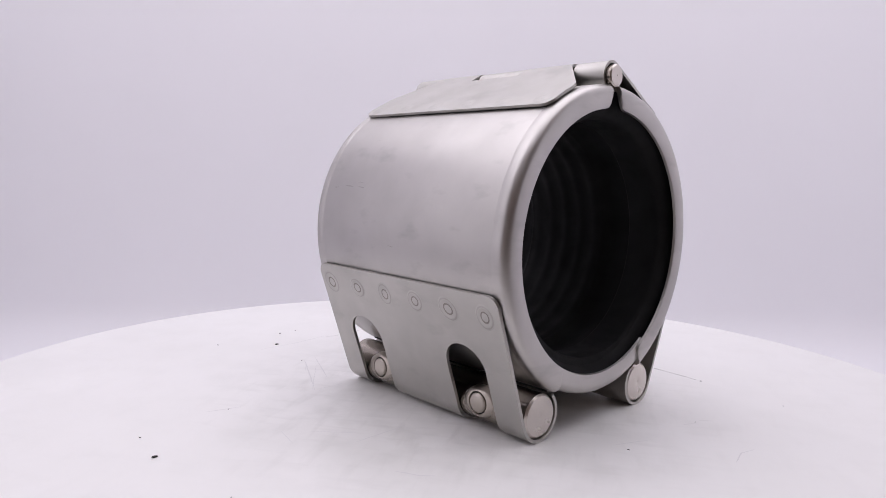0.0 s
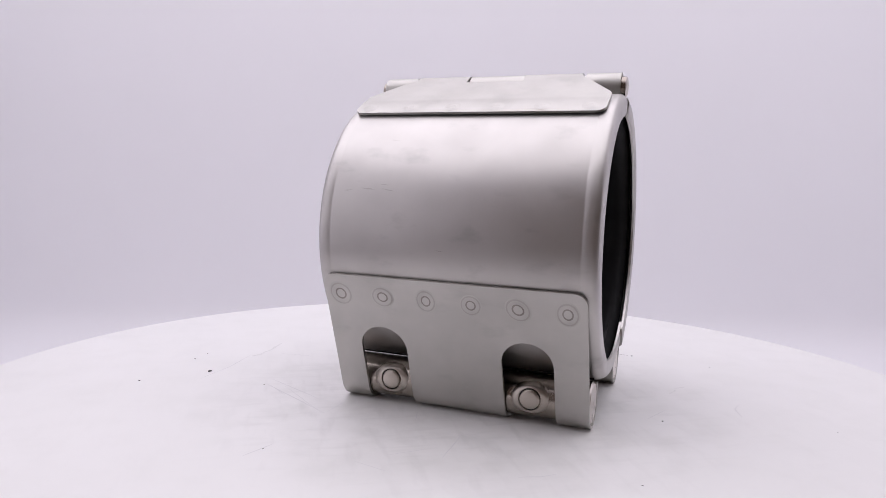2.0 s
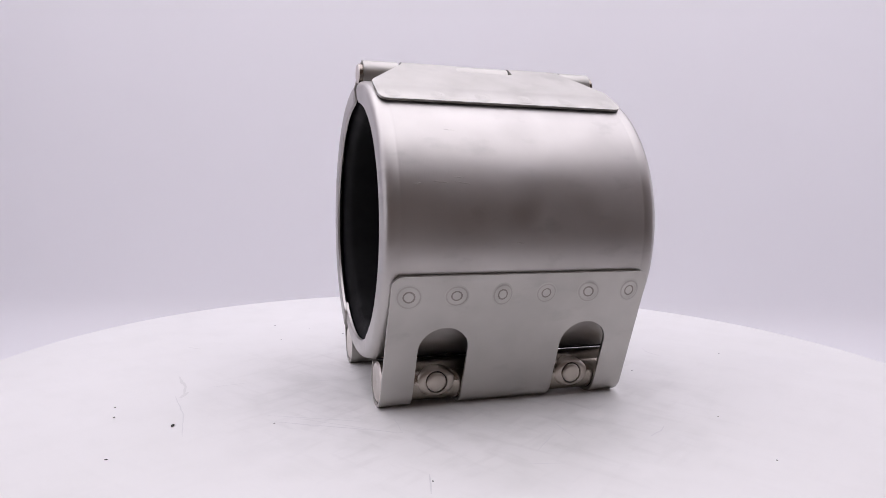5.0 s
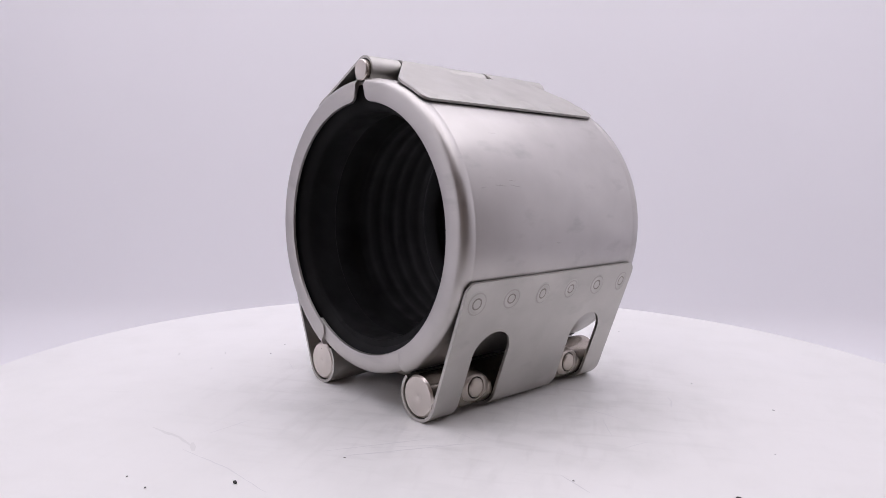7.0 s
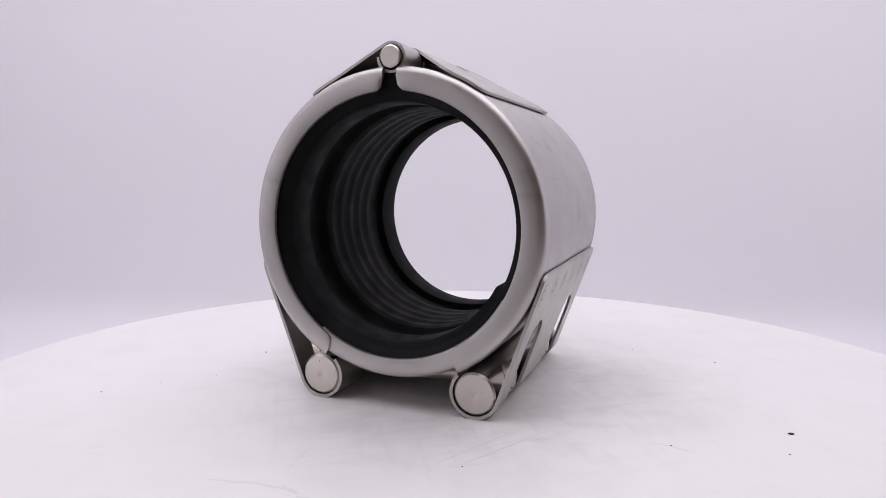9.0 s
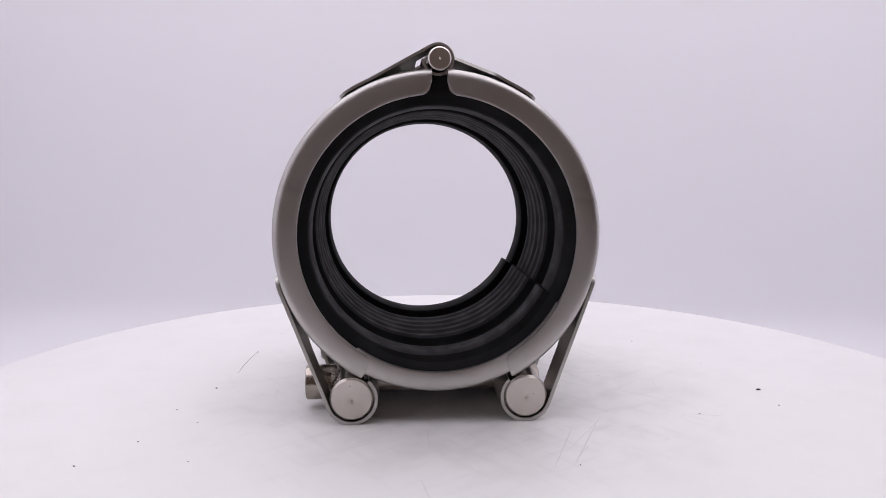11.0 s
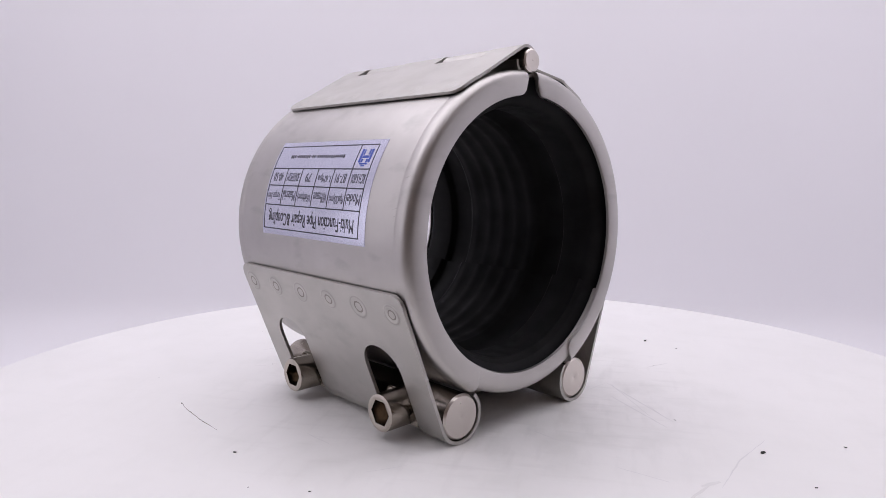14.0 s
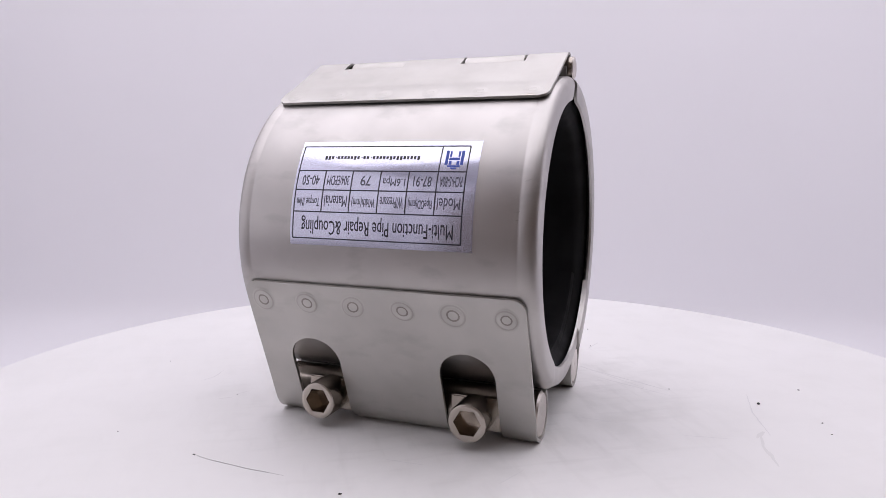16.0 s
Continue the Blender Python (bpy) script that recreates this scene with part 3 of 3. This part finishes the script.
def label():
    plate = part("label", curved_patch(L_LO - 3.4, L_HI + 0.9, L_TOP - 2.2, L_BOT + 2.0, RS + 0.02, 0.1), PAPER, coupling, "silver paper label, printed in black, upside down")
    line = 0.36
    h = (L_BOT - L_TOP)
    rows = [0.0, 0.275, 0.505, 0.715, 1.0]          # from the label's head (small angle) to its foot
    angles = [L_TOP + h * f for f in rows]
    r = RS + 0.13

    def rule(u0, u1, a0, a1):
        part("rule", curved_patch(u0, u1, a0, a1, r, 0.04), INK, plate)
    w = line / DEG / 2
    for a in angles:
        rule(L_LO, L_HI, a - w, a + w)
    for u in (L_LO, L_HI):
        rule(u - line / 2, u + line / 2, L_TOP, L_BOT)
    cols = [L_LO + (L_HI - L_LO) * f for f in (0.155, 0.32, 0.485, 0.655, 0.825)]
    for u in cols:
        rule(u - line / 2, u + line / 2, angles[1], angles[3])
    rule(cols[0] - line / 2, cols[0] + line / 2, angles[3], angles[4])
    width, height = L_HI - L_LO, h * DEG

    def mid(i):
        return (0.5 - (rows[i] + rows[i + 1]) / 2) * height
    text_on_label("Multi-Function Pipe Repair &Coupling", -0.3, mid(0), width * 0.9, height * 0.19, plate)
    edges = [L_LO] + cols + [L_HI]
    c0 = (L_LO + L_HI) / 2
    for k, (a, b) in enumerate(zip(("Model", "PipeOD(mm)", "W/Pressure", "Width(mm)", "Material", "Torque /Nm"), ("RCH-S-80A", "87-91", "1.6Mpa", "79", "304/EPDM", "40-50"))):
        u, cell = (edges[k] + edges[k + 1]) / 2 - c0, edges[k + 1] - edges[k]
        text_on_label(a, u, mid(1), cell * 0.82, height * 0.115, plate, GREY_INK)
        text_on_label(b, u, mid(2), cell * (0.36 if b == "79" else 0.8 if len(b) > 5 else 0.62), height * 0.105, plate, GREY_INK)
    # web address as plain bars, emblem as plain blue shapes
    a_mid = (angles[3] + angles[4]) / 2
    x = -12.2
    for n in (14, 0, 2, 0, 7, 0, 3):
        for k in range(max(1, n)):
            wide, high = (0.74, random.choice((0.5, 0.5, 0.72))) if n else (0.28, 0.16)
            part("bar", curved_patch(x, x + wide, a_mid - high / DEG + 0.3, a_mid + 0.5 / DEG + 0.3 if n else a_mid + 0.6, r, 0.04), INK, plate)
            x += 1.12 if n else 0.95
    mu = (L_LO + cols[0]) / 2
    for x0, x1, y0, y1 in ((-2.8, -1.9, -2.6, 2.0), (1.9, 2.8, -2.6, 2.0), (-1.6, -1.0, -2.4, -0.6), (1.0, 1.6, -2.4, -0.6), (-1.6, 1.6, -0.3, 0.5), (-1.6, -0.8, 0.8, 2.0), (0.8, 1.6, 0.8, 2.0), (-1.9, 1.9, 2.2, 2.7), (-0.9, 0.9, 2.9, 3.3)):
        part("emblem", curved_patch(mu + x0, mu + x1, a_mid - y1 / DEG, a_mid - y0 / DEG, r, 0.04), BLUE, plate)
    return plate


def shell_marks():
    """Scuffs on the two shells; angles above the axis, on side b measured from 180 down."""
    def streak(points, width, mat, name):
        bm = bmesh.new()
        rows = []
        n = len(points) * 6
        for k in range(n + 1):
            f = k / n * (len(points) - 1)
            i = min(int(f), len(points) - 2)
            (u0, a0), (u1, a1) = points[i], points[i + 1]
            u, a = u0 + (u1 - u0) * (f - i), a0 + (a1 - a0) * (f - i) + random.uniform(-0.12, 0.12)
            w = width / 2 / DEG * math.sin(math.pi * (k + 0.3) / (n + 0.6)) * random.uniform(0.4, 1.2)
            rows.append([bm.verts.new(on_shell(u, 180 - a + e * w, RS + h)) for e, h in ((-1, 0.01), (0, 0.05), (1, 0.01))])
        for p, q in zip(rows, rows[1:]):
            for j in (0, 1):
                bm.faces.new((p[j], p[j + 1], q[j + 1], q[j]))
        part(name, bm, mat, coupling)
    for pts, w in (([(-39.5, 17.6), (-36.5, 18.0)], 0.5), ([(-33.0, 18.8), (-27.5, 18.3)], 0.7), ([(-25.5, 18.8), (-20.5, 17.9)], 0.7), ([(-26.0, 20.4), (-22.5, 20.2)], 0.4), ([(-4.5, -2.8), (-1.0, -3.1)], 0.4),
                   ([(-26.5, 39.8), (-23.0, 39.6)], 0.4), ([(-47.0, 157.6), (-44.5, 158.4)], 0.35), ([(-44.4, 167.6), (-42.2, 168.2)], 0.35), ([(-44.0, 170.2), (-42.8, 170.4)], 0.3)):
        streak(pts, w * 0.8, HALO, "scuff")


label()
shell_marks()


def motions():
    lean = pose(0, 0, 0, -0.689, -0.173, 0)              # the deck does not run quite true on its axis
    rows_table, rows_coupling = [], []
    for t in STEPS:
        turn = pose(0, 0, 0, 0, 0, table_angle(t)) @ lean
        rows_table.append((t, turn))
        rows_coupling.append((t, turn @ pose(-0.00749, 0.01259, -0.00084, 0, 0, 56.132)))
    walk(table, rows_table)
    walk(coupling, rows_coupling)


motions()
